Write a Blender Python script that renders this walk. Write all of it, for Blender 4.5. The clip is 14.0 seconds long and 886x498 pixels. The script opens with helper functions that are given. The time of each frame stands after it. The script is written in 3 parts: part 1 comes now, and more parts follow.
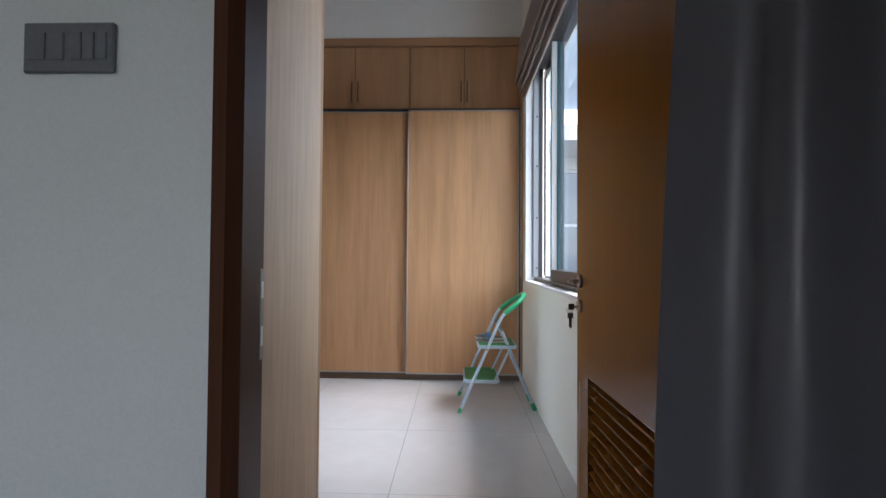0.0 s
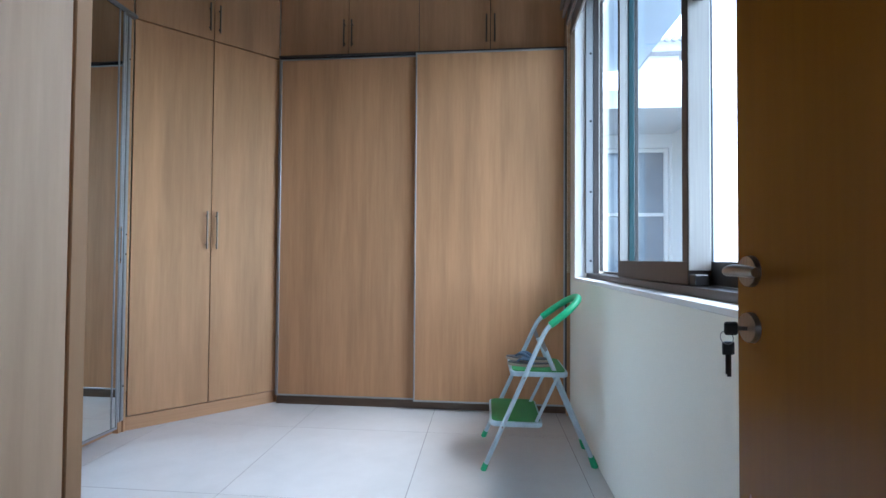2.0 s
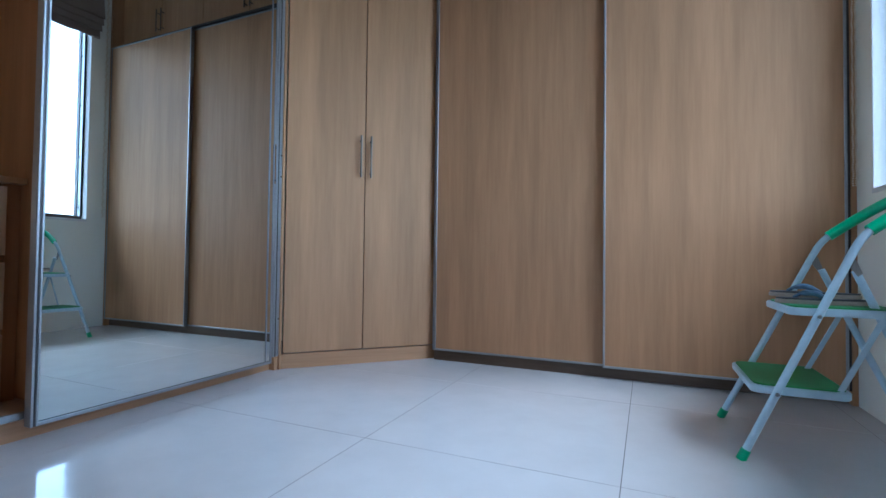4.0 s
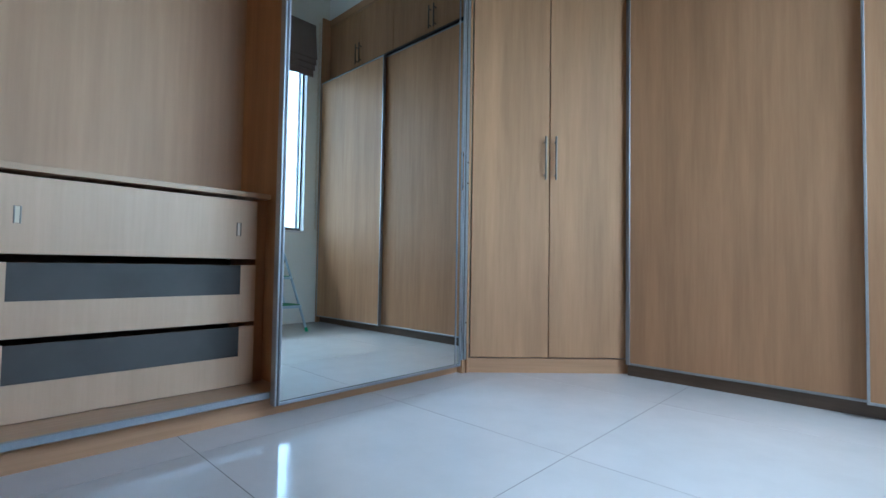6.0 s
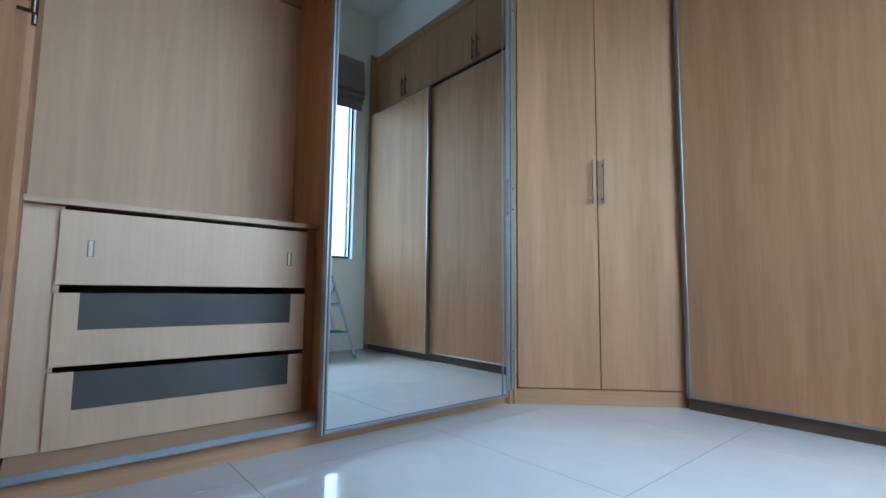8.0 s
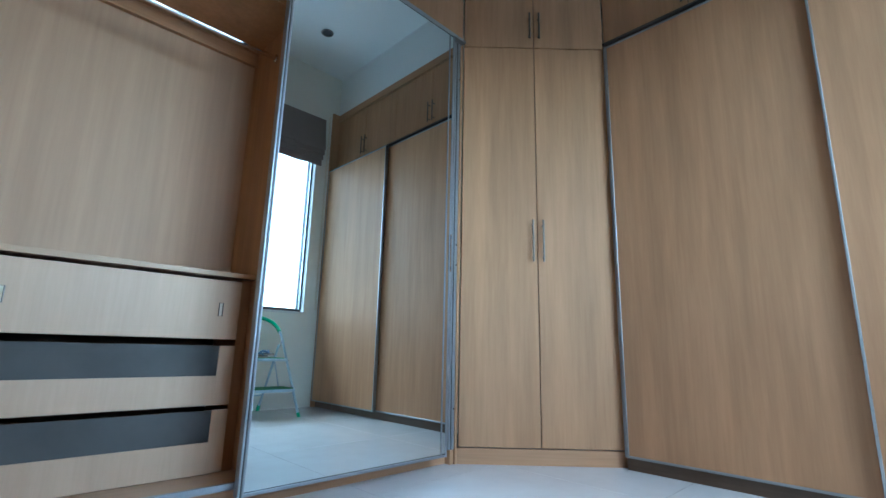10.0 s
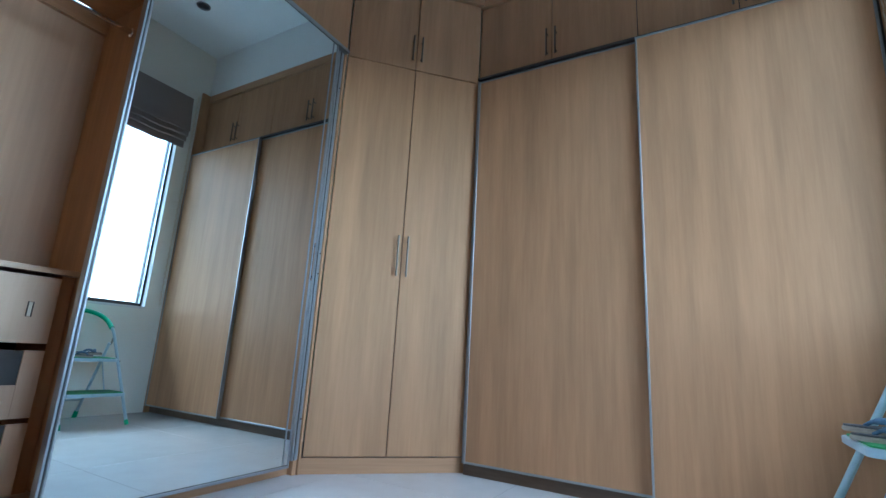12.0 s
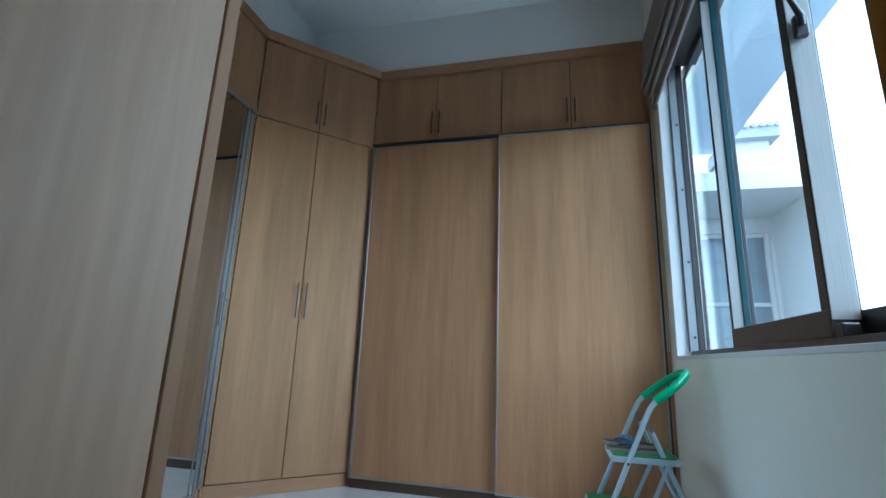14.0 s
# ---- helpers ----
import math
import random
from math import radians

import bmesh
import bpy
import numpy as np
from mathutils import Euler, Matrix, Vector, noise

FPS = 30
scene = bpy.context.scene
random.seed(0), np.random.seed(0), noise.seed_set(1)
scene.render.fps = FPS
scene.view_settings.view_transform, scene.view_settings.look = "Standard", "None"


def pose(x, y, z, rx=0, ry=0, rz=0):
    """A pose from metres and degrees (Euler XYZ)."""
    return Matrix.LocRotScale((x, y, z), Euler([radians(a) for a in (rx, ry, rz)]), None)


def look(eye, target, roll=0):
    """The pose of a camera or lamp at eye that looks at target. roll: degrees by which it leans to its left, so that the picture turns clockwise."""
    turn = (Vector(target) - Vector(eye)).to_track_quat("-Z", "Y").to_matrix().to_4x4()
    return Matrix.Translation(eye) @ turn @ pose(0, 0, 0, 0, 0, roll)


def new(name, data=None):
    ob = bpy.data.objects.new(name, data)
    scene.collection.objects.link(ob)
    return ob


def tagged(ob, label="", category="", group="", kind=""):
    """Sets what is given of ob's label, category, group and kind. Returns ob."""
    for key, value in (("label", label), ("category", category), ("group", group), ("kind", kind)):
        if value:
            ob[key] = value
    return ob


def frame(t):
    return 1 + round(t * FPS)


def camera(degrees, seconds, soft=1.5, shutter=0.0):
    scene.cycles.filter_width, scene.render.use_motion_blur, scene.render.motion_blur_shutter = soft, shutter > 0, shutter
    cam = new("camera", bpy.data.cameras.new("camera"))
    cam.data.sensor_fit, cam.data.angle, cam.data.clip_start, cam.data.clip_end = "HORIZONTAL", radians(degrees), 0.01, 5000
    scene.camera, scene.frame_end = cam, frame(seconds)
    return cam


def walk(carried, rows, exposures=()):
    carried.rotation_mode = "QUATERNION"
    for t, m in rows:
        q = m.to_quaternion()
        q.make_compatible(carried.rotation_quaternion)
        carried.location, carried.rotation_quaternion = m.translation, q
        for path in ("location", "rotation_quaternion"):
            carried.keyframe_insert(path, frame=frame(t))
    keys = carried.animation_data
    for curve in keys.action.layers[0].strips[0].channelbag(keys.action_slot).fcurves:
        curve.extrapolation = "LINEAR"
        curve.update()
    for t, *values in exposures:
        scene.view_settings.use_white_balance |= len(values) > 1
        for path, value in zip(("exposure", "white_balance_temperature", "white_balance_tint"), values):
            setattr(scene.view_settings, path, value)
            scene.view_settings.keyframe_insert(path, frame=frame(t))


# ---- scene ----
cam = camera(87.1, 14.0)
PATH = [
    (0, (0.057, 0.011, 1.157), (-0.004, 2.009, 1.199), 0.4),
    (0.5, (0.098, 0.356, 1.136), (0.051, 2.355, 1.18), 0.5),
    (1, (0.112, 0.626, 1.105), (0.043, 2.624, 1.158), 0.5),
    (1.5, (0.077, 0.887, 1.087), (-0.045, 2.882, 1.139), 0.5),
    (2, (0.082, 1.111, 1.082), (-0.097, 3.102, 1.126), 0.4),
    (2.5, (0.083, 1.321, 1.037), (-0.138, 3.308, 1.09), 0.4),
    (3, (0.04, 1.511, 0.93), (-0.289, 3.483, 0.988), 0.5),
    (3.5, (-0.064, 1.687, 0.749), (-0.619, 3.608, 0.796), 0.5),
    (4, (-0.205, 1.734, 0.639), (-1.006, 3.566, 0.688), 0.7),
    (6.5, (-0.36, 1.742, 0.621), (-1.805, 3.124, 0.69), 0.9),
    (7, (-0.366, 1.745, 0.622), (-1.852, 3.082, 0.688), 0.9),
    (7.5, (-0.363, 1.753, 0.625), (-1.874, 3.061, 0.718), 0.8),
    (8, (-0.354, 1.76, 0.628), (-1.869, 3.052, 0.81), 0.6),
    (10.5, (-0.206, 1.854, 0.616), (-1.551, 3.266, 1.06), 1.7),
    (11, (-0.171, 1.862, 0.615), (-1.438, 3.343, 1.062), 2.4),
    (11.5, (-0.142, 1.842, 0.646), (-1.285, 3.422, 1.091), 3.0),
    (12, (-0.126, 1.817, 0.684), (-1.111, 3.501, 1.125), 3.3),
    (12.5, (-0.08, 1.739, 0.748), (-0.921, 3.498, 1.193), 3.3),
    (13, (-0.033, 1.594, 0.809), (-0.735, 3.413, 1.256), 2.9),
    (13.5, (-0.01, 1.401, 0.872), (-0.591, 3.26, 1.327), 2.5),
    (14, (0.02, 1.179, 0.895), (-0.471, 3.061, 1.357), 2.2),
]
EXPOSURES = [(0.0, 3.65, 6450, 18), (0.5, 4.0, 7050, 18), (1.5, 3.92, 6200, 15), (2.0, 3.68, 5700, 12), (3.0, 3.2, 5150, 7), (4.0, 3.3, 5050, 9), (6.5, 3.57, 5200, 4), (8.0, 3.63, 5200, 4), (10.5, 3.77, 4950, 0), (12.5, 3.57, 4950, 3), (14.0, 3.18, 5200, 1)]
walk(cam, [(t, look(eye, target, roll)) for t, eye, target, roll in PATH], EXPOSURES)

# ---- daylight ----
world = bpy.data.worlds.new("sky")
scene.world = world
world.use_nodes = True
wn = world.node_tree.nodes
sky = wn.new("ShaderNodeTexSky")
sky.sky_type = "NISHITA"
sky.sun_disc = False
sky.sun_elevation = radians(56)
sky.sun_rotation = radians(102)
wn["Background"].inputs["Strength"].default_value = 0.15
pale = wn.new("ShaderNodeHueSaturation")       # thin overcast veil
pale.inputs["Saturation"].default_value = 0.45
world.node_tree.links.new(sky.outputs[0], pale.inputs["Color"])
world.node_tree.links.new(pale.outputs[0], wn["Background"].inputs["Color"])
sun = new("sun", bpy.data.lights.new("sun", "SUN"))
sun.data.energy = 0.46
sun.data.angle = radians(40)
sun.data.color = (0.95, 0.98, 1.0)
sun.matrix_world = look((3.8, -0.8, 5.75), (0.0, 0.0, 0.0))


scene.cycles.blur_glossy = 0.0   # window light thrown back by the mirror keeps its edges

# ---- materials ----
def material(name, rgb, rough=0.5, metal=0.0):
    m = bpy.data.materials.new(name)
    m.use_nodes = True
    b = m.node_tree.nodes["Principled BSDF"]
    b.inputs["Base Color"].default_value = (*rgb, 1)
    b.inputs["Roughness"].default_value = rough
    b.inputs["Metallic"].default_value = metal
    return m, m.node_tree.nodes, m.node_tree.links, b


def textured(name, dark, light, scale, rough=0.5, metal=0.0, detail=4.0, bump=0.05, wear=0.08, coarse=(1.0, 1.0, 1.0)):
    """Colour between two tones by fine noise of a given scale along x, y, z, with a coarse variation and fine relief."""
    m, n, l, b = material(name, light, rough, metal)
    co = n.new("ShaderNodeTexCoord")
    info = n.new("ShaderNodeObjectInfo")
    shift = n.new("ShaderNodeVectorMath")
    shift.operation = "SCALE"
    shift.inputs[0].default_value = (7.3, 11.1, 3.7)
    l.new(info.outputs["Random"], shift.inputs["Scale"])
    add = n.new("ShaderNodeVectorMath")
    l.new(co.outputs["Object"], add.inputs[0])
    l.new(shift.outputs[0], add.inputs[1])

    def grain(sc, det):
        mp = n.new("ShaderNodeVectorMath")
        mp.operation = "MULTIPLY"
        mp.inputs[1].default_value = sc
        l.new(add.outputs[0], mp.inputs[0])
        t = n.new("ShaderNodeTexNoise")
        t.inputs["Scale"].default_value = 1.0
        t.inputs["Detail"].default_value = det
        t.inputs["Roughness"].default_value = 0.6
        l.new(mp.outputs[0], t.inputs["Vector"])
        return t.outputs["Fac"]

    fine, broad = grain(scale, detail), grain(coarse, 2.0)
    ramp = n.new("ShaderNodeMapRange")
    ramp.inputs["From Min"].default_value, ramp.inputs["From Max"].default_value = 0.3, 0.7
    l.new(fine, ramp.inputs["Value"])
    mix = n.new("ShaderNodeMix")
    mix.data_type = "RGBA"
    mix.inputs["A"].default_value = (*dark, 1)
    mix.inputs["B"].default_value = (*light, 1)
    l.new(ramp.outputs[0], mix.inputs["Factor"])
    vary = n.new("ShaderNodeMapRange")
    vary.inputs["From Min"].default_value, vary.inputs["From Max"].default_value = 0.25, 0.75
    vary.inputs["To Min"].default_value, vary.inputs["To Max"].default_value = 1.0 - wear, 1.0 + wear
    l.new(broad, vary.inputs["Value"])
    mul = n.new("ShaderNodeVectorMath")
    mul.operation = "SCALE"
    l.new(mix.outputs["Result"], mul.inputs[0])
    l.new(vary.outputs[0], mul.inputs["Scale"])
    l.new(mul.outputs[0], b.inputs["Base Color"])
    rr = n.new("ShaderNodeMapRange")
    rr.inputs["To Min"].default_value, rr.inputs["To Max"].default_value = rough * 0.85, min(1.0, rough * 1.15)
    l.new(broad, rr.inputs["Value"])
    l.new(rr.outputs[0], b.inputs["Roughness"])
    if bump:
        bp = n.new("ShaderNodeBump")
        bp.inputs["Strength"].default_value = bump
        bp.inputs["Distance"].default_value = 0.002
        l.new(fine, bp.inputs["Height"])
        l.new(bp.outputs[0], b.inputs["Normal"])
    return m


OAK_D, OAK_L = (0.395, 0.219, 0.1125), (0.460, 0.260, 0.136)
oak = textured("oak_laminate", OAK_D, OAK_L, (48, 48, 3.0), 0.58, detail=6.0, bump=0.0, wear=0.15, coarse=(8, 8, 0.6))
oak_pale = textured("pale_oak_lining", (0.485, 0.312, 0.192), (0.535, 0.348, 0.216), (42, 42, 2.2), 0.55, detail=4.0, bump=0.0, wear=0.11, coarse=(11, 11, 0.5))
oak_side = textured("pale_oak_side_panel", (0.495, 0.309, 0.174), (0.600, 0.380, 0.222), (44, 44, 3.0), 0.58, detail=6.0, bump=0.0, wear=0.11, coarse=(10, 10, 1.0))
oak_front = textured("cream_oak_drawer_front", (0.540, 0.364, 0.225), (0.580, 0.396, 0.25), (60, 60, 4.0), 0.5, detail=4.0, bump=0.0, wear=0.06, coarse=(9, 9, 0.7))
oak_flat = textured("oak_laminate_lying", OAK_D, OAK_L, (3, 3, 95), 0.42, bump=0.03, wear=0.08, coarse=(0.6, 0.6, 9))
oak_edge = textured("oak_edging", (0.44, 0.285, 0.165), (0.51, 0.342, 0.205), (55, 2.0, 55), 0.45, bump=0.0)
plinth_dark = textured("dark_plinth", (0.080, 0.048, 0.027), (0.11, 0.068, 0.040), (8, 8, 60), 0.5, bump=0.02)
# near-black carcass colour paints in the shade of the gaps between doors
gap_shade_carcass = textured("gap_shade_board", (0.022, 0.015, 0.011), (0.035, 0.024, 0.018), (8, 8, 60), 0.6, bump=0.0)
veneer = textured("red_brown_veneer", (0.185, 0.072, 0.006), (0.200, 0.080, 0.007), (60, 60, 2.0), 0.26, bump=0.0, wear=0.07, coarse=(5, 5, 0.5))
jamb_dark = textured("dark_stained_timber", (0.050, 0.020, 0.011), (0.066, 0.027, 0.015), (80, 80, 2.5), 0.34, bump=0.0, wear=0.06, coarse=(6, 6, 1.5))
wall_paint = textured("cream_wall_paint", (0.76, 0.748, 0.665), (0.80, 0.788, 0.705), (220, 220, 220), 0.75, bump=0.06, wear=0.025, coarse=(1.5, 1.5, 1.5))
outer_paint = textured("pale_grey_wall_paint", (0.43, 0.455, 0.44), (0.47, 0.495, 0.48), (180, 180, 180), 0.7, bump=0.08, wear=0.03, coarse=(1.5, 1.5, 1.5))
ceiling_paint = textured("white_ceiling_paint", (0.80, 0.82, 0.80), (0.84, 0.86, 0.84), (200, 200, 200), 0.85, bump=0.03, wear=0.02, coarse=(1, 1, 1))
reveal_paint = textured("white_reveal_paint", (0.64, 0.645, 0.64), (0.68, 0.685, 0.68), (200, 200, 200), 0.6, bump=0.03, wear=0.02)
tile_mat = textured("polished_porcelain", (0.60, 0.59, 0.575), (0.645, 0.635, 0.62), (6, 6, 6), 0.08, detail=6.0, bump=0.0, wear=0.03, coarse=(1.2, 1.2, 1.2))
grout_mat = textured("grey_grout", (0.10, 0.095, 0.09), (0.14, 0.135, 0.125), (90, 90, 90), 0.9, bump=0.1)
alu = textured("satin_aluminium", (0.31, 0.325, 0.335), (0.35, 0.365, 0.375), (90, 90, 90), 0.40, 0.7, bump=0.0, wear=0.03)
handle_steel = textured("dark_brushed_steel", (0.12, 0.100, 0.082), (0.17, 0.145, 0.12), (300, 300, 6), 0.3, 1.0, bump=0.02, wear=0.06)
steel = textured("brushed_steel", (0.24, 0.225, 0.21), (0.30, 0.285, 0.27), (300, 300, 6), 0.28, 1.0, bump=0.02, wear=0.06)
chrome = material("chrome", (0.8, 0.8, 0.82), 0.08, 1.0)[0]
bronze = textured("bronze_anodised_frame", (0.045, 0.040, 0.040), (0.065, 0.058, 0.056), (150, 150, 3), 0.38, 0.4, bump=0.02)
hinge_mat = textured("tarnished_hinge_steel", (0.018, 0.015, 0.011), (0.026, 0.022, 0.016), (60, 60, 60), 0.6, 0.2, bump=0.02)
silver_frame = textured("silver_window_frame", (0.36, 0.36, 0.345), (0.42, 0.42, 0.40), (150, 150, 3), 0.4, 0.3, bump=0.02)
mirror_mat = material("mirror_silver", (0.75, 0.815, 0.825), 0.0, 1.0)[0]
smoked = textured("smoked_glass", (0.074, 0.071, 0.065), (0.094, 0.090, 0.082), (4, 4, 4), 0.16, bump=0.0)
curtain_mat = textured("charcoal_curtain_cloth", (0.10, 0.10, 0.108), (0.13, 0.129, 0.138), (500, 500, 700), 0.36, bump=0.2, wear=0.1, coarse=(2, 2, 1))
blind_mat = textured("taupe_blind_cloth", (0.22, 0.185, 0.170), (0.28, 0.24, 0.22), (600, 600, 600), 0.9, bump=0.25, wear=0.06, coarse=(2, 2, 2))
plastic_grey = textured("grey_switch_plastic", (0.10, 0.105, 0.11), (0.12, 0.125, 0.13), (80, 80, 80), 0.35, bump=0.0)
black_plastic = material("black_plastic", (0.02, 0.02, 0.022), 0.4)[0]
blue_tube = textured("pale_blue_enamel", (0.40, 0.53, 0.61), (0.47, 0.60, 0.68), (30, 30, 30), 0.32, bump=0.02, wear=0.06)
green_rubber = textured("green_rubber", (0.012, 0.30, 0.13), (0.02, 0.38, 0.17), (120, 120, 120), 0.42, bump=0.05)
green_mat = textured("green_step_mat", (0.03, 0.22, 0.06), (0.05, 0.30, 0.09), (250, 250, 250), 0.6, bump=0.2)
sole_mat = textured("tan_sandal_sole", (0.30, 0.25, 0.20), (0.42, 0.36, 0.29), (60, 60, 400), 0.7, bump=0.1)
sole_dark = textured("dark_sandal_footbed", (0.05, 0.05, 0.055), (0.09, 0.09, 0.095), (90, 90, 90), 0.7, bump=0.1)
strap_mat = textured("blue_sandal_strap", (0.05, 0.10, 0.17), (0.10, 0.18, 0.27), (60, 60, 60), 0.5, bump=0.1)
render_white = textured("white_outdoor_render", (0.58, 0.59, 0.60), (0.64, 0.65, 0.66), (40, 40, 40), 0.85, bump=0.1, wear=0.03)
outdoor_floor = textured("outdoor_paving", (0.09, 0.09, 0.088), (0.13, 0.13, 0.127), (20, 20, 20), 0.8, bump=0.1)
far_glass = textured("far_window_glass", (0.16, 0.20, 0.25), (0.2, 0.25, 0.3), (2, 2, 2), 0.1, bump=0.0)
roof_mat = textured("roof_tile", (0.30, 0.30, 0.31), (0.38, 0.38, 0.39), (20, 20, 20), 0.8, bump=0.1)
canopy_mat, cn, cl, cb = material("translucent_canopy_sheet", (0.52, 0.56, 0.60), 0.6)
ct, cm = cn.new("ShaderNodeBsdfTranslucent"), cn.new("ShaderNodeMixShader")
ct.inputs["Color"].default_value = (0.55, 0.62, 0.68, 1)
cm.inputs[0].default_value = 0.3
cl.new(cb.outputs[0], cm.inputs[1])
cl.new(ct.outputs[0], cm.inputs[2])
cl.new(cm.outputs[0], cn["Material Output"].inputs["Surface"])
teal_edge = material("green_glass_edge", (0.015, 0.055, 0.065), 0.25)[0]
cream_plastic = material("cream_plastic", (0.66, 0.57, 0.42), 0.45)[0]
white_plastic = material("white_plastic", (0.75, 0.74, 0.70), 0.4)[0]

for m, level in ((oak, 0.15), (oak_flat, 0.3), (oak_pale, 0.17), (veneer, 0.26), (jamb_dark, 0.1), (tile_mat, 0.5)):
    m.node_tree.nodes["Principled BSDF"].inputs["Specular IOR Level"].default_value = level

tile_mat.node_tree.nodes["Principled BSDF"].inputs["Coat Weight"].default_value = 0.1
tile_mat.node_tree.nodes["Principled BSDF"].inputs["Coat Roughness"].default_value = 0.06

glass, gn, gl, gb = material("window_glass", (1, 1, 1), 0.0)
gt = gn.new("ShaderNodeBsdfTransparent")
gg = gn.new("ShaderNodeBsdfGlossy")
gm = gn.new("ShaderNodeMixShader")
gf = gn.new("ShaderNodeLayerWeight")
gp = gn.new("ShaderNodeMath")
gp.operation = "POWER"
gp.inputs[1].default_value = 4.0
gq = gn.new("ShaderNodeMapRange")
gq.inputs["To Min"].default_value, gq.inputs["To Max"].default_value = 0.035, 0.6
gt.inputs["Color"].default_value = (0.88, 0.95, 0.98, 1)
gg.inputs["Roughness"].default_value = 0.0
gf.inputs["Blend"].default_value = 0.5
gl.new(gf.outputs["Facing"], gp.inputs[0])
gl.new(gp.outputs[0], gq.inputs["Value"])
gl.new(gq.outputs[0], gm.inputs[0])
gl.new(gt.outputs[0], gm.inputs[1])
gl.new(gg.outputs[0], gm.inputs[2])
gl.new(gm.outputs[0], gn["Material Output"].inputs["Surface"])

# ---- builders ----
ORIGIN = {}


def thing(name, at, label, category, group="", kind="", rz=0.0):
    """An empty at its base; its parts are given in world metres, or in its own frame when it is turned."""
    ob = new(name)
    ob.empty_display_size = 0.1
    ob.matrix_world = pose(*at, 0, 0, rz)
    ORIGIN[ob] = Vector(at) if not rz else Vector((0, 0, 0))
    return tagged(ob, label, category, group, kind)


def link_mesh(name, bm, mat, smooth=False):
    me = bpy.data.meshes.new(name)
    bm.normal_update()
    bm.to_mesh(me)
    bm.free()
    me.materials.append(mat)
    if smooth:
        me.polygons.foreach_set("use_smooth", [True] * len(me.polygons))
        me.set_sharp_from_angle(angle=radians(40))
    return me


def part(name, bm, mat, parent, label="", smooth=False):
    o = ORIGIN[parent]
    bmesh.ops.translate(bm, verts=bm.verts, vec=-o)
    ob = new(name, link_mesh(name, bm, mat, smooth))
    ob.parent = parent
    ORIGIN[ob] = o
    return tagged(ob, label)


def solid(name, bm, mat, label, category, kind="structure", smooth=False):
    """A thing that is one mesh, its origin at the middle of its base."""
    lo = Vector([min(v.co[i] for v in bm.verts) for i in range(3)])
    hi = Vector([max(v.co[i] for v in bm.verts) for i in range(3)])
    base = Vector(((lo.x + hi.x) / 2, (lo.y + hi.y) / 2, lo.z))
    bmesh.ops.translate(bm, verts=bm.verts, vec=-base)
    ob = new(name, link_mesh(name, bm, mat, smooth))
    ob.location = base
    bpy.context.view_layer.update()
    ORIGIN[ob] = base
    return tagged(ob, label, category, "", kind)


def box(x0, x1, y0, y1, z0, z1, bevel=0.002, bm=None):
    b = bmesh.new()
    bmesh.ops.create_cube(b, size=1.0)
    bmesh.ops.scale(b, vec=(x1 - x0, y1 - y0, z1 - z0), verts=b.verts)
    bmesh.ops.translate(b, vec=((x0 + x1) / 2, (y0 + y1) / 2, (z0 + z1) / 2), verts=b.verts)
    if bevel:
        bmesh.ops.bevel(b, geom=b.edges[:], offset=min(bevel, 0.45 * min(x1 - x0, y1 - y0, z1 - z0)), segments=1 if bevel < 0.004 else 3, affect="EDGES", profile=0.5)
    return joined(bm, b)


def joined(bm, b):
    if bm is None:
        return b
    me = bpy.data.meshes.new("tmp")
    b.to_mesh(me)
    b.free()
    bm.from_mesh(me)
    bpy.data.meshes.remove(me)
    return bm


def tube(points, r, sides=10, bm=None, closed=False, caps=True):
    """A round bar along points; r may be one radius or one for each point."""
    b = bmesh.new()
    pts = [Vector(p) for p in points]
    n = len(pts)
    rs = r if isinstance(r, (list, tuple)) else [r] * n
    rings = []
    up = None
    for i, p in enumerate(pts):
        a = pts[(i - 1) % n] if closed or i else p
        c = pts[(i + 1) % n] if closed or i < n - 1 else p
        d = (c - a).normalized()
        if up is None:
            up = d.orthogonal().normalized()
        up = (up - d * up.dot(d)).normalized()
        side = d.cross(up)
        rings.append([b.verts.new(p + rs[i] * (math.cos(k * math.tau / sides) * up + math.sin(k * math.tau / sides) * side)) for k in range(sides)])
    for i in range(n if closed else n - 1):
        q, w = rings[i], rings[(i + 1) % n]
        for k in range(sides):
            b.faces.new((q[k], q[(k + 1) % sides], w[(k + 1) % sides], w[k]))
    if caps and not closed:
        b.faces.new(rings[0][::-1])
        b.faces.new(rings[-1])
    bmesh.ops.recalc_face_normals(b, faces=b.faces)
    return joined(bm, b)


def curve_points(points, steps=8):
    """A smooth line through points."""
    p = [Vector(q) for q in points]
    p = [2 * p[0] - p[1]] + p + [2 * p[-1] - p[-2]]
    out = []
    for i in range(1, len(p) - 2):
        for s in range(steps):
            t = s / steps
            out.append(0.5 * (2 * p[i] + (p[i + 1] - p[i - 1]) * t + (2 * p[i - 1] - 5 * p[i] + 4 * p[i + 1] - p[i + 2]) * t * t + (3 * p[i] - p[i - 1] - 3 * p[i + 1] + p[i + 2]) * t ** 3))
    return out + [p[-2]]


def disc(centre, normal, r, thick, sides=28, bevel=0.001):
    b = bmesh.new()
    bmesh.ops.create_cone(b, cap_ends=True, segments=sides, radius1=r, radius2=r * 0.96, depth=thick)
    bmesh.ops.transform(b, matrix=Matrix.Translation(centre) @ Vector(normal).to_track_quat("Z", "Y").to_matrix().to_4x4(), verts=b.verts)
    return b


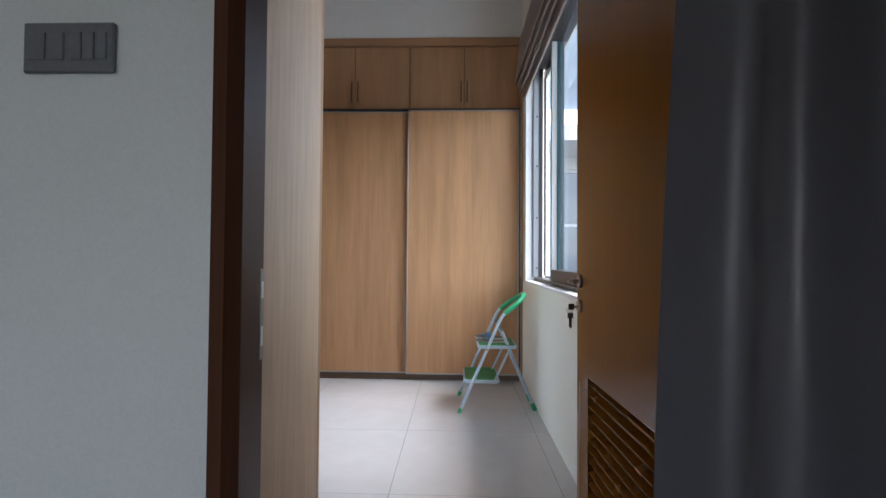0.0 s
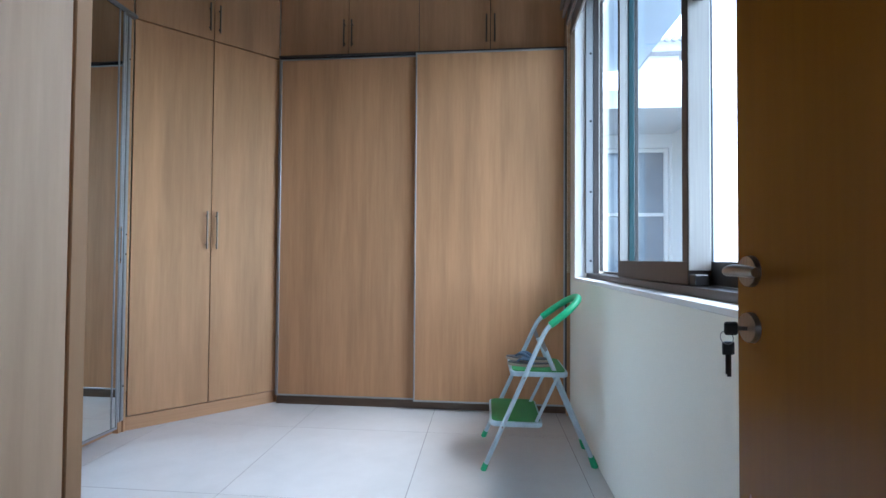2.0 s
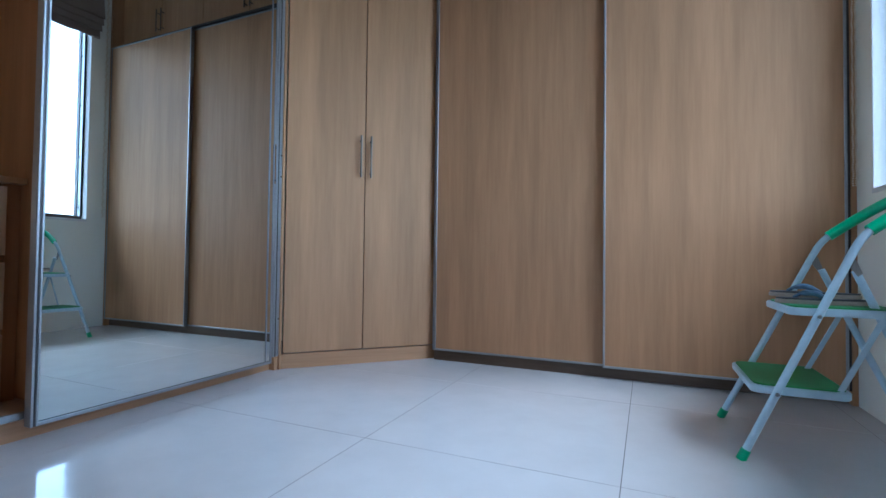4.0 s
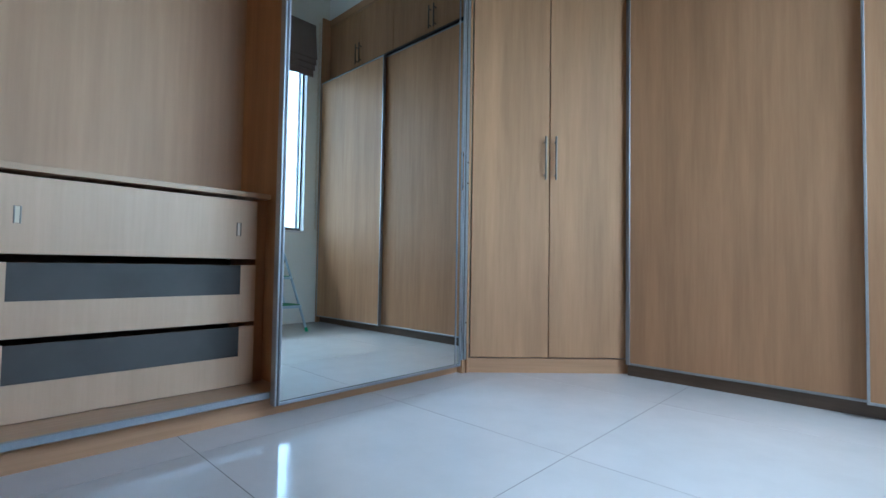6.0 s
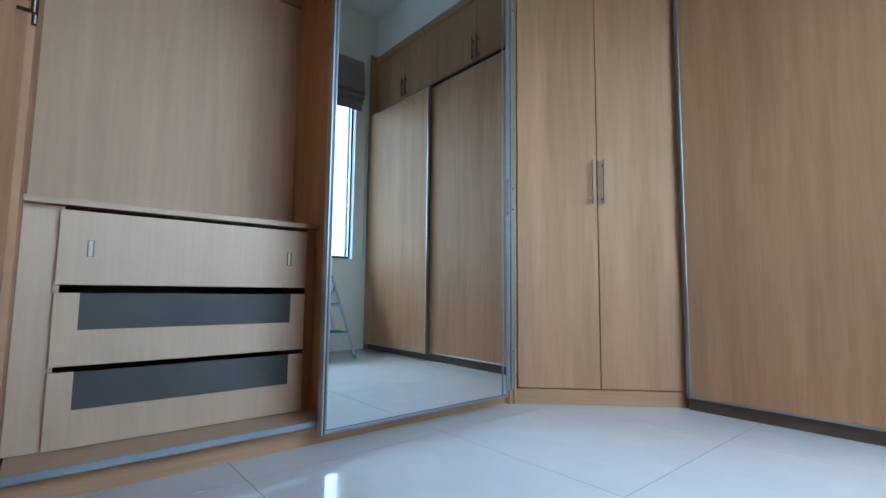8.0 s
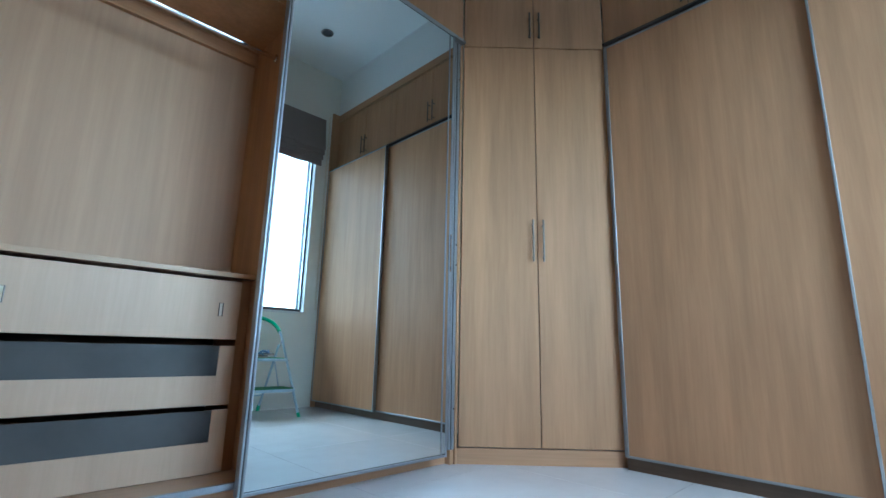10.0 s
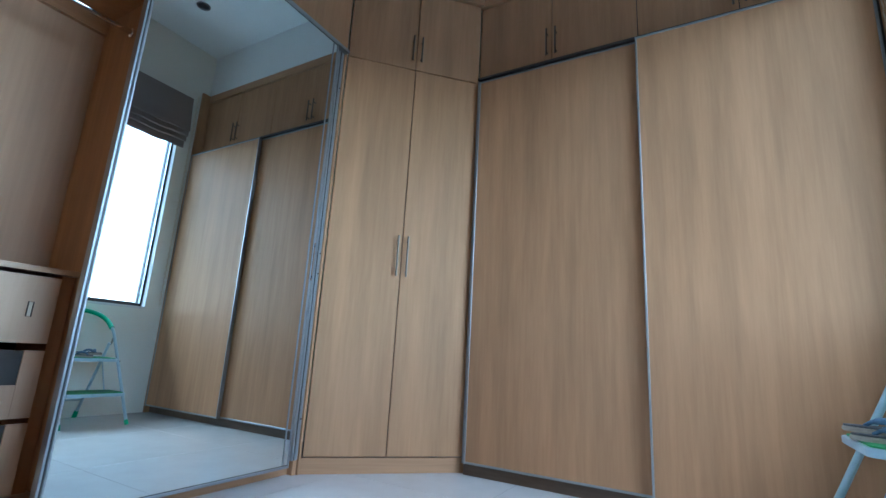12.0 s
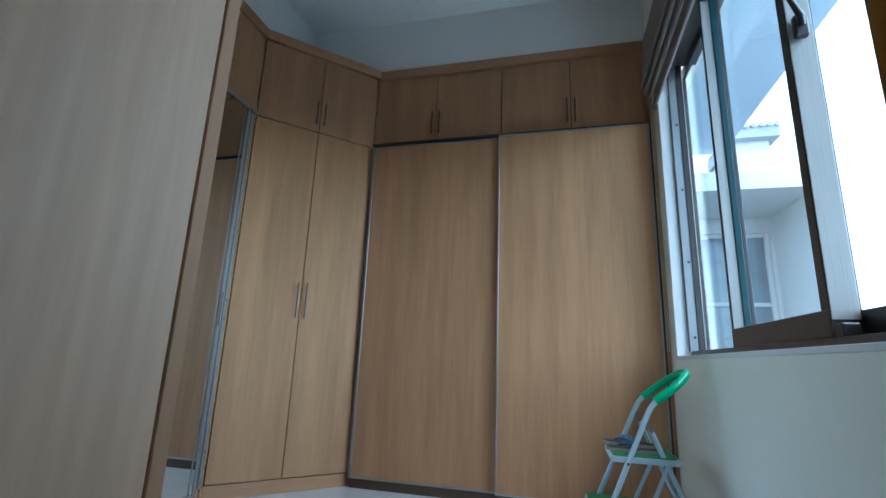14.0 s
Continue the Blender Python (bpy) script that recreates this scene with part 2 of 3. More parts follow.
def extruded(outline, z0, z1, bevel=0.0):
    """An upright prism over an outline of (x, y)."""
    b = bmesh.new()
    f = b.faces.new([b.verts.new((x, y, z0)) for x, y in outline])
    r = bmesh.ops.extrude_face_region(b, geom=[f])
    bmesh.ops.translate(b, vec=(0, 0, z1 - z0), verts=[v for v in r["geom"] if isinstance(v, bmesh.types.BMVert)])
    bmesh.ops.recalc_face_normals(b, faces=b.faces)
    if bevel:
        bmesh.ops.bevel(b, geom=b.edges[:], offset=bevel, segments=2, affect="EDGES")
    return b


def bar_handle(parent, x, y, z0, z1, out, r=0.006):
    """A steel bar handle on two posts; out is the unit way from the door to the room."""
    ox, oy = out
    d = 0.032
    b = tube([(x + ox * d, y + oy * d, z0), (x + ox * d, y + oy * d, z1)], r, 12)
    for z in (z0 + 0.03, z1 - 0.03):
        tube([(x, y, z), (x + ox * d, y + oy * d, z)], r * 0.8, 8, b)
    return part("handle", b, handle_steel, parent, "brushed steel bar handle", True)


# ---- the room's shell ----
CEIL = 3.80
WX = 0.678                      # inner face of the window wall
WY0, WY1, WZ0, WZ1 = 1.85, 4.28, 0.967, 2.95
b = box(WX, 0.97, 0.6, WY0, 0, CEIL, 0)
box(WX, 0.835, WY1, 5.25, 0, CEIL, 0, b)
box(0.835, 0.97, WY1 + 0.45, 5.25, 0, CEIL, 0, b)
box(0.835, 0.97, WY1, WY1 + 0.45, 0, WZ0 - 0.004, 0, b)
box(0.835, 0.97, WY1, WY1 + 0.45, WZ1, CEIL, 0, b)
box(WX, 0.97, WY0, WY1, 0, WZ0 - 0.004, 0, b)
box(WX, 0.97, WY0, WY1, WZ1, CEIL, 0, b)
solid("wall_east", b, wall_paint, "cream painted wall with a wide window opening", "wall")
solid("wall_north", box(-3.0, WX, 5.1, 5.25, 0, CEIL, 0), wall_paint, "cream painted wall behind the wardrobes", "wall")
solid("wall_west", box(-3.0, -2.80, 0.97, 5.1, 0, CEIL, 0), wall_paint, "cream painted wall behind the open wardrobe", "wall")
b = box(-2.16, WX, 4.535, 4.6, 3.325, CEIL, 0)
solid("bulkhead_north", b, ceiling_paint, "white plaster bulkhead above the cupboards", "wall")
solid("bulkhead_west", box(-2.22, -2.16, 0.97, 4.6, 3.325, CEIL, 0), ceiling_paint, "white plaster bulkhead above the cupboards", "wall")
b = box(-3.0, 0.97, 0.6, 5.25, CEIL, CEIL + 0.15, 0)
solid("ceiling", b, ceiling_paint, "white painted flat plaster ceiling", "ceiling")
# wall with the doorway, its outer face towards the start of the walk
DX0, DX1, DZ = -0.36, 0.70, 2.50
b = box(-3.0, DX0, 0.80, 0.965, 0, CEIL, 0)
box(DX1, 2.6, 0.80, 0.965, 0, CEIL, 0, b)
box(DX0, DX1, 0.80, 0.965, DZ, CEIL, 0, b)
solid("wall_south", b, outer_paint, "pale grey painted wall with a doorway", "wall")
# the room where the walk begins
b = box(-3.0, -2.85, -3.6, 0.80, 0, 3.0, 0)
solid("wall_hall_west", b, outer_paint, "pale grey painted wall", "wall")
solid("wall_hall_east", box(2.45, 2.6, -3.6, 0.80, 0, 3.0, 0), outer_paint, "pale grey painted wall", "wall")
b = box(-2.85, -1.0, -3.6, -3.45, 0, 3.0, 0)
box(1.0, 2.45, -3.6, -3.45, 0, 3.0, 0, b)
box(-1.0, 1.0, -3.6, -3.45, 0, 0.9, 0, b)
box(-1.0, 1.0, -3.6, -3.45, 2.1, 3.0, 0, b)
solid("wall_hall_south", b, outer_paint, "pale grey painted wall with a window opening", "wall")
solid("ceiling_hall", box(-3.0, 2.6, -3.6, 0.80, 3.0, 3.15, 0), ceiling_paint, "white painted flat plaster ceiling", "ceiling")

# ---- doorway ----
frame_1 = thing("door_frame", (0.15, 0.88, 0), "dark stained timber door frame in the doorway", "door frame", kind="structure")
jl = part("jamb", extruded([(-0.40, 0.966), (DX0, 0.785), (-0.336, 0.785), (-0.321, 0.819), (-0.329, 0.930), (-0.366, 0.972), (-0.40, 0.972)], 0, DZ, 0.0), jamb_dark, frame_1)
jr = part("jamb", box(0.645, DX1, 0.785, 1.115, 0, DZ, 0.003), jamb_dark, frame_1)
part("head", box(-0.325, 0.645, 0.785, 0.972, DZ - 0.05, DZ, 0.003), jamb_dark, frame_1)
b = extruded([(-0.331, 0.911), (-0.3258, 0.911), (-0.3272, 0.929), (-0.332, 0.929)], 0.957, 1.135)
sp = part("strike_plate", b, steel, jl, "steel strike plate with two latch holes")
for z0, z1 in ((1.077, 1.110), (0.984, 1.022)):
    part("latch_hole", extruded([(-0.331, 0.914), (-0.3250, 0.914), (-0.3262, 0.925), (-0.331, 0.925)], z0, z1), white_plastic, sp, "pale plastic latch pocket")

# ---- the room door, standing open along the window wall ----
hx, hy, fx, fy = 0.621, 1.160, 0.592, 2.104
turn = math.degrees(math.atan2(-(fx - hx), fy - hy))
LEAF = math.hypot(fx - hx, fy - hy)
door = thing("door_1", (hx, hy, 0.008), "red-brown veneered door standing open with a louvred vent", "door", kind="structure", rz=turn)
# own frame: y along the leaf from the hinges, x into the leaf, z up
LY0, LY1, LZ0, LZ1 = LEAF - 0.755, LEAF - 0.148, 0.12, 0.664
b = box(0, 0.04, 0, LY0, 0, 2.44, 0.0)
box(0, 0.04, LY1, LEAF, 0, 2.44, 0.0, b)
box(0, 0.04, LY0, LY1, LZ1, 2.44, 0.0, b)
box(0, 0.04, LY0, LY1, 0, LZ0, 0.0, b)
leaf = part("leaf", b, veneer, door)
n_slat = 12
pitch = (LZ1 - LZ0) / n_slat
for k in range(n_slat):
    s = box(-0.017, 0.017, LY0, LY1, -0.0078, 0.0078, 0.001)
    bmesh.ops.rotate(s, cent=(0, 0, 0), matrix=Matrix.Rotation(radians(-22), 3, "Y"), verts=s.verts)
    bmesh.ops.translate(s, vec=(0.021, 0, LZ0 + (k + 0.5) * pitch), verts=s.verts)
    part("slat", s, veneer, leaf)
# lever handle, lock and keys on the room side
lever = part("handle", disc((-0.005, LEAF - 0.046, 1.055), (-1, 0, 0), 0.03, 0.01), steel, door, "satin steel lever handle on a round rose", True)
pts = [(-0.008, LEAF - 0.046, 1.055), (-0.035, LEAF - 0.046, 1.055), (-0.05, LEAF - 0.056, 1.055), (-0.053, LEAF - 0.084, 1.057), (-0.052, LEAF - 0.119, 1.056), (-0.05, LEAF - 0.144, 1.055)]
part("lever", tube(curve_points(pts, 5), [0.009] * 8 + [0.0085 + 0.003 * math.sin(math.pi * k / 17) for k in range(18)], 12), steel, lever, "", True)
lock = part("lock_rose", disc((-0.005, LEAF - 0.046, 0.947), (-1, 0, 0), 0.029, 0.01), steel, door, "satin steel lock rose", True)
keys = part("key", box(-0.028, -0.008, LEAF - 0.0475, LEAF - 0.0445, 0.941, 0.949, 0.0006), steel, lock, "keys hanging from the lock on a ring")
part("key_head", box(-0.052, -0.026, LEAF - 0.050, LEAF - 0.042, 0.932, 0.958, 0.0036), black_plastic, lock, "black plastic key head")
ring = [(-0.047 + 0.012 * math.cos(a), LEAF - 0.046 + 0.004 * math.sin(a), 0.927 + 0.012 * math.sin(a)) for a in [k * math.tau / 20 for k in range(20)]]
part("key_ring", tube(ring, 0.0009, 6, closed=True), steel, lock, "", True)
for dx in (0.0, 0.006):
    part("spare_key", box(-0.056 + dx, -0.036 + dx, LEAF - 0.049 + dx, LEAF - 0.044 + dx, 0.894, 0.919, 0.004), black_plastic, lock)
    part("spare_key_blade", box(-0.050 + dx, -0.042 + dx, LEAF - 0.0475 + dx, LEAF - 0.0455 + dx, 0.857 - dx, 0.897, 0.0008), black_plastic, lock)
for z in (0.28, 1.322, 2.17):
    b = box(0.003, 0.007, -0.046, -0.010, z - 0.06, z + 0.06, 0.0008)
    for k in range(5):
        tube([(0.004, -0.005, z - 0.06 + 0.024 * k + 0.0006), (0.004, -0.005, z - 0.036 + 0.024 * k - 0.0006)], 0.0045, 10, b)
    hg = part("hinge", b, hinge_mat, door, "dark steel butt hinge with five screws")
    for k in range(5):
        part("screw", disc((0.0025, -0.022 - 0.014 * (k % 2), z - 0.046 + 0.023 * k), (-1, 0, 0), 0.0034, 0.002, 10), black_plastic, hg)

# ---- light switch outside the doorway ----
sw = thing("light_switch", (-0.619, 0.796, 1.475), "dark grey double light switch plate on the wall", "switch")
part("plate", box(-0.700, -0.538, 0.790, 0.799, 1.475, 1.563, 0.003), plastic_grey, sw)
for x0, n in ((-0.689, 2), (-0.614, 3)):
    for k in range(n):
        w = 0.066 / n
        part("rocker", box(x0 + k * w + 0.001, x0 + (k + 1) * w - 0.001, 0.786, 0.790, 1.496, 1.544, 0.0015), plastic_grey, sw)

# ---- curtain beside the doorway ----
def curtain():
    b = bmesh.new()
    nu, nv = 150, 26
    grid = []
    for j in range(nv + 1):
        v = j / nv
        z = 0.02 + 2.68 * v
        row = []
        for i in range(nu + 1):
            u = i / nu
            h = max(-0.6, min(0.7, z - 1.15))
            deep = min(1.0, 6 * u)
            x = 0.379 + 0.046 * h + 0.025 * h * h + u * 1.25 * (1.0 + 0.02 * math.sin(5 * v)) + 0.012 * deep * math.sin(9 * u + 4 * v)
            fold = (0.034 + 0.020 * deep) * math.sin(math.tau * (u * 5.2 + 0.05 * deep * math.sin(3 * v + 5 * u)) + 2.73) + 0.010 * deep * math.sin(math.tau * u * 11.3 + 2 * v)
            y = 0.742 - 0.024 * deep + fold
            row.append(b.verts.new((x, y, z)))
        grid.append(row)
    for j in range(nv):
        for i in range(nu):
            b.faces.new((grid[j][i], grid[j][i + 1], grid[j + 1][i + 1], grid[j + 1][i]))
    bmesh.ops.solidify(b, geom=b.faces[:], thickness=0.003)
    return b


cur = thing("curtain", (1.0, 0.70, 0.02), "charcoal grey satin curtain hanging in soft folds", "curtain")
part("cloth", curtain(), curtain_mat, cur, "", True)
part("curtain_rod", tube([(0.30, 0.70, 2.72), (1.9, 0.70, 2.72)], 0.012, 12), steel, cur, "", True)
part("bracket", tube([(1.2, 0.70, 2.72), (1.2, 0.80, 2.72)], 0.008, 8), steel, cur, "", True)

# ---- window ----
win = thing("window_1", (0.83, 3.0, WZ0), "aluminium sliding window with silver stiles and bronze rails", "window", kind="structure")
b = box(0.755, 0.93, WY0, WY1, WZ0 - 0.004, WZ0 + 0.03, 0.001)
box(0.755, 0.93, WY0, WY1, WZ1 - 0.05, WZ1, 0.001, b)
box(0.755, 0.93, WY0, WY0 + 0.03, WZ0 + 0.03, WZ1 - 0.05, 0.001, b)
part("window_frame", b, bronze, win)
jamb = part("jamb_channel", box(0.748, 0.796, WY1 - 0.016, WY1, WZ0 + 0.03, WZ1 - 0.05, 0.001), alu, win, "silver frame channel with dark screw heads")
part("jamb_lip", box(0.744, 0.7485, WY1 - 0.020, WY1, WZ0 + 0.03, WZ1 - 0.05, 0.001), bronze, jamb)
part("jamb_track", box(0.7965, 0.829, WY1 - 0.022, WY1, WZ0 + 0.03, WZ1 - 0.05, 0.001), bronze, win)
part("jamb_bead", box(0.8295, 0.8335, WY1 - 0.024, WY1, WZ0 + 0.03, WZ1 - 0.05, 0.0008), silver_frame, win)
for z in (1.078, 1.535, 2.006, 2.46):
    part("screw", disc((0.778, WY1 - 0.0175, z), (0, -1, 0), 0.008, 0.003, 12), black_plastic, jamb)


def sash(y0, y1, x, zb, name, left_w, right_w, deep=0.06, plain=False):
    """A glazed sash between y0 and y1; x is its inner face. Bronze members, silver channel faces."""
    s = part(name, box(x, x + deep, y0, y1, WZ0 + 0.032, zb, 0.002), bronze, win)
    part("top_rail", box(x, x + deep, y0, y1, WZ1 - 0.12, WZ1 - 0.052, 0.002), bronze, s)
    part("stile", box(x, x + deep, y1 - left_w, y1, zb, WZ1 - 0.12, 0.002), bronze, s)
    part("stile", box(x, x + deep, y0, y0 + right_w, zb, WZ1 - 0.12, 0.002), bronze, s)
    for yy in () if plain else (y1 - left_w, y0):
        part("channel_face", box(x + 0.003, x + (deep - 0.034 if yy > y0 else deep - 0.003), yy - 0.003, yy, zb - 0.03, WZ1 - 0.12, 0.0008), silver_frame, s, "silver channel face")
    gx = x + deep - 0.014
    for yy in () if plain else (y1 - left_w - 0.010, y0 + right_w + 0.001):
        part("gasket", box(gx - 0.016, gx + 0.009, yy, yy + 0.006, zb, WZ1 - 0.12, 0.0), teal_edge, s)
    g = part("pane", box(gx, gx + 0.006, y0 + right_w, y1 - left_w - 0.003, zb, WZ1 - 0.12, 0.0), glass, s, "clear glass pane")
    g.visible_shadow = False
    return s


sash(3.605, WY1 + 0.060, 0.852, WZ0 + 0.045, "fixed_sash", 0.012, 0.024, 0.024, True)
mid = sash(2.766, 3.600, 0.770, 1.080, "sliding_sash", 0.022, 0.046, 0.078)
near_s = sash(WY0 + 0.03, 2.87, 0.853, 1.080, "sliding_sash", 0.045, 0.05, 0.03, True)
part("gasket", box(0.856, 0.872, 2.822, 2.8245, 1.080, WZ1 - 0.12, 0.0), teal_edge, near_s)
lt = part("latch", box(0.782, 0.822, 2.734, 2.758, 1.97, 2.05, 0.006), black_plastic, mid, "dark cam latch")
part("latch_lever", tube([(0.802, 2.736, 2.01), (0.795, 2.719, 2.03), (0.765, 2.712, 2.10)], [0.011, 0.011, 0.008], 10), black_plastic, lt, "", True)
part("stop_block", box(0.772, 0.815, 2.714, 2.758, WZ0 + 0.032, WZ0 + 0.07, 0.003), black_plastic, win)
part("sill", box(WX - 0.004, 0.755, WY0, WY1, WZ0 - 0.02, WZ0, 0.002), reveal_paint, win, "white painted sill")
b = box(WX + 0.002, 0.744, WY1 - 0.003, WY1 + 0.001, WZ0, WZ1, 0)
part("reveal", b, reveal_paint, win)

# ---- roman blind ----
blind = thing("roman_blind", (0.63, 3.05, 2.60), "taupe cloth roman blind drawn up in folds", "blind")
BY0, BY1 = 1.75, 4.335


def blind_fold(zb, zt, depth, x):
    """A drooping pleat of cloth, seen from its end as a flat loop."""
    b = bmesh.new()
    prof = []
    lip = 0.009
    for k in range(10):
        h = k / 9
        prof.append((x - depth * h ** 1.3, zt + (zb + lip - zt) * h))
    for k in range(1, 5):
        a = math.pi * k / 4
        prof.append((x - depth + lip * (1 - math.cos(a)), zb + lip - lip * math.sin(a)))
    prof += [(x - 0.3 * depth + 0.014, zb + 0.05), (x + 0.006, zt)]
    n = 30
    rows = []
    for i in range(n + 1):
        y = BY0 + (BY1 - BY0) * i / n
        sag = 0.006 * math.sin(i * 0.9) + 0.004 * math.sin(i * 2.3)
        rows.append([b.verts.new((px + 0.3 * sag, y, pz + sag)) for px, pz in prof])
    m = len(prof)
    for i in range(n):
        for k in range(m):
            b.faces.new((rows[i][k], rows[i][(k + 1) % m], rows[i + 1][(k + 1) % m], rows[i + 1][k]))
    b.faces.new(rows[0][::-1])
    b.faces.new(rows[-1])
    bmesh.ops.recalc_face_normals(b, faces=b.faces)
    return b


part("cloth", box(0.622, 0.630, BY0, BY1, 2.88, 3.18, 0.002), blind_mat, blind)
part("head_rail", box(0.630, 0.677, BY0, BY1, 3.12, 3.17, 0.002), white_plastic, blind)
for zb, zt, d, x in ((2.79, 3.17, 0.040, 0.624), (2.735, 2.85, 0.014, 0.614), (2.685, 2.80, 0.014, 0.638), (2.62, 2.75, 0.010, 0.664)):
    part("fold", blind_fold(zb, zt, d, x), blind_mat, blind, "", True)
b = bmesh.new()
loop = [(0.650, 4.398 + 0.004 * math.sin(k), 1.0 + k * 0.0105) for k in range(215)]
for dx in (0.0, 0.012):
    for x, y, z in loop:
        q = bmesh.new()
        bmesh.ops.create_icosphere(q, subdivisions=1, radius=0.0046, matrix=Matrix.Translation((x + dx, y, z)))
        joined(b, q)
part("bead_chain", b, cream_plastic, blind, "looped beaded control chain")

# ---- cupboards along the far wall ----
FY = 4.54                     # face of the overhead doors
ZT = 3.235


def slider(name, parent, x0, x1, y, z0, z1, mat, label=""):
    s = part(name, box(x0 + 0.010, x1 - 0.010, y, y + 0.022, z0 + 0.012, z1 - 0.012, 0.001), mat, parent, label)
    part("edge_profile", box(x0, x0 + 0.011, y - 0.006, y + 0.026, z0, z1, 0.0015), alu, s, "aluminium edge profile")
    part("edge_profile", box(x1 - 0.011, x1, y - 0.006, y + 0.026, z0, z1, 0.0015), alu, s)
    part("edge_profile", box(x0 + 0.011, x1 - 0.011, y - 0.003, y + 0.024, z1 - 0.012, z1, 0.0015), alu, s)
    part("edge_profile", box(x0 + 0.011, x1 - 0.011, y - 0.003, y + 0.024, z0, z0 + 0.012, 0.0015), alu, s)
    return s


rear = thing("wardrobe", (-0.4, 4.8, 0), "oak laminate wardrobe with two closed sliding doors", "wardrobe")
part("side_panel", box(-1.485, -1.462, 4.535, 5.095, 0, 2.62, 0.001), oak, rear)
part("side_panel", box(0.655, 0.677, 4.44, 5.095, 0, 3.32, 0.001), oak, rear)
part("plinth", box(-1.462, 0.655, 4.485, 4.51, 0, 0.062, 0.001), plinth_dark, rear, "dark recessed plinth")
part("back_panel", box(-1.462, 0.655, 5.07, 5.095, 0.06, 2.62, 0.0), oak, rear)
part("top_panel", box(-1.462, 0.655, 4.50, 5.07, 2.60, 2.62, 0.0), oak, rear)
part("bottom_panel", box(-1.462, 0.655, 4.515, 5.07, 0.04, 0.06, 0.0), oak, rear)
part("top_track", box(-1.462, 0.655, 4.45, 4.50, 2.585, 2.60, 0.001), bronze, rear, "dark sliding track")
slider("sliding_door", rear, -1.455, -0.395, 4.472, 0.064, 2.580, oak, "sliding oak door in aluminium edging")
slider("sliding_door", rear, -0.424, 0.640, 4.432, 0.064, 2.580, oak, "sliding oak door in aluminium edging")
# dark bar stands in for the shaded gap beside the right sliding door
part("jamb_strip", box(0.641, 0.656, 4.446, 4.47, 0.064, 2.585, 0.001), bronze, rear)
part("edge_profile", box(-1.470, -1.457, 4.474, 4.51, 0.064, 2.585, 0.001), alu, rear)

XS = (-1.495, -0.957, -0.418, 0.115, 0.655)
for u in (0, 2):
    x0, x1, x2 = XS[u:u + 3]
    c = thing("overhead_cabinet", ((x0 + x2) / 2, 4.8, 2.63), "oak laminate overhead cupboard with two closed doors", "cabinet", "overhead cupboards")
    part("body", box(x0 + 0.001, x2 - 0.001, FY + 0.023, 5.09, 2.63, ZT + 0.01, 0.001), gap_shade_carcass, c)
    for a, e, hxx in ((x0, x1, x1 - 0.030), (x1, x2, x1 + 0.030)):
        d = part("door", box(a + 0.003, e - 0.003, FY, FY + 0.019, 2.632, ZT, 0.0012), oak, c)
        bar_handle(d, hxx, FY, 2.682, 2.885, (0, -1))
tr = solid("trim", box(-1.50, 0.677, FY - 0.018, FY + 0.06, ZT + 0.008, ZT + 0.085, 0.002), oak_flat, "oak laminate cornice board above the cupboards", "trim")

# ---- corner cupboard, set at 45 degrees ----
AX, AY, BX, BY = -2.135, 3.845, -1.482, 4.512
ang = math.degrees(math.atan2(BY - AY, BX - AX))
DIAG = math.hypot(BX - AX, BY - AY)
corner = thing("corner_cabinet", (AX, AY, 0), "oak laminate corner cupboard with two tall closed doors", "cabinet", rz=ang)
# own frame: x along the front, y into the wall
part("body", extruded([(0.004, 0.021), (DIAG - 0.004, 0.021), (DIAG / 2 + 0.33, 0.32), (DIAG / 2 + 0.05, 0.60), (DIAG / 2 - 0.05, 0.60), (DIAG / 2 - 0.33, 0.32)], 0.0865, 3.24), gap_shade_carcass, corner)
part("plinth", box(-0.02, DIAG + 0.02, 0.006, 0.026, 0.0, 0.084, 0.001), oak_flat, corner)
for x0, x1, hh in ((0.004, DIAG / 2 - 0.0027, DIAG / 2 - 0.031), (DIAG / 2 + 0.0027, DIAG - 0.004, DIAG / 2 + 0.031)):
    d = part("door", box(x0, x1, 0, 0.019, 0.0915, 2.592, 0.0012), oak, corner)
    bar_handle(d, hh, 0, 1.142, 1.400, (0, -1))
    d = part("upper_door", box(x0, x1, 0, 0.019, 2.599, ZT, 0.0012), oak, corner)
    bar_handle(d, hh, 0, 2.650, 2.842, (0, -1))
part("cornice", box(-0.012, DIAG + 0.012, -0.018, 0.06, ZT + 0.008, ZT + 0.085, 0.002), oak_flat, corner)
part("post", box(-0.045, -0.004, 0.008, 0.03, 0, 2.594, 0.001), oak, corner)
part("post", box(DIAG + 0.004, DIAG + 0.03, 0.008, 0.03, 0, 2.594, 0.001), oak, corner)

# ---- open wardrobe along the west wall with the mirror door ----
west = thing("wardrobe", (-2.45, 2.75, 0), "open oak laminate wardrobe with a mirrored sliding door", "wardrobe")
part("side_panel", box(-2.79, -2.15, 1.6555, 1.690, 0, 2.62, 0.001), oak, west)
part("side_panel", box(-2.79, -2.15, 3.80, 3.825, 0, 2.62, 0.001), oak, west)
part("partition", box(-2.78, -2.18, 2.715, 2.735, 0.10, 2.60, 0.001), oak, west)
part("back_panel", box(-2.700, -2.680, 1.69, 3.80, 0.10, 2.565, 0.0), oak_pale, west)
part("top_panel", box(-2.775, -2.15, 1.70, 3.80, 2.585, 2.605, 0.001), oak, west)
part("bottom_panel", box(-2.775, -2.185, 1.70, 3.80, 0.072, 0.094, 0.001), oak_edge, west)
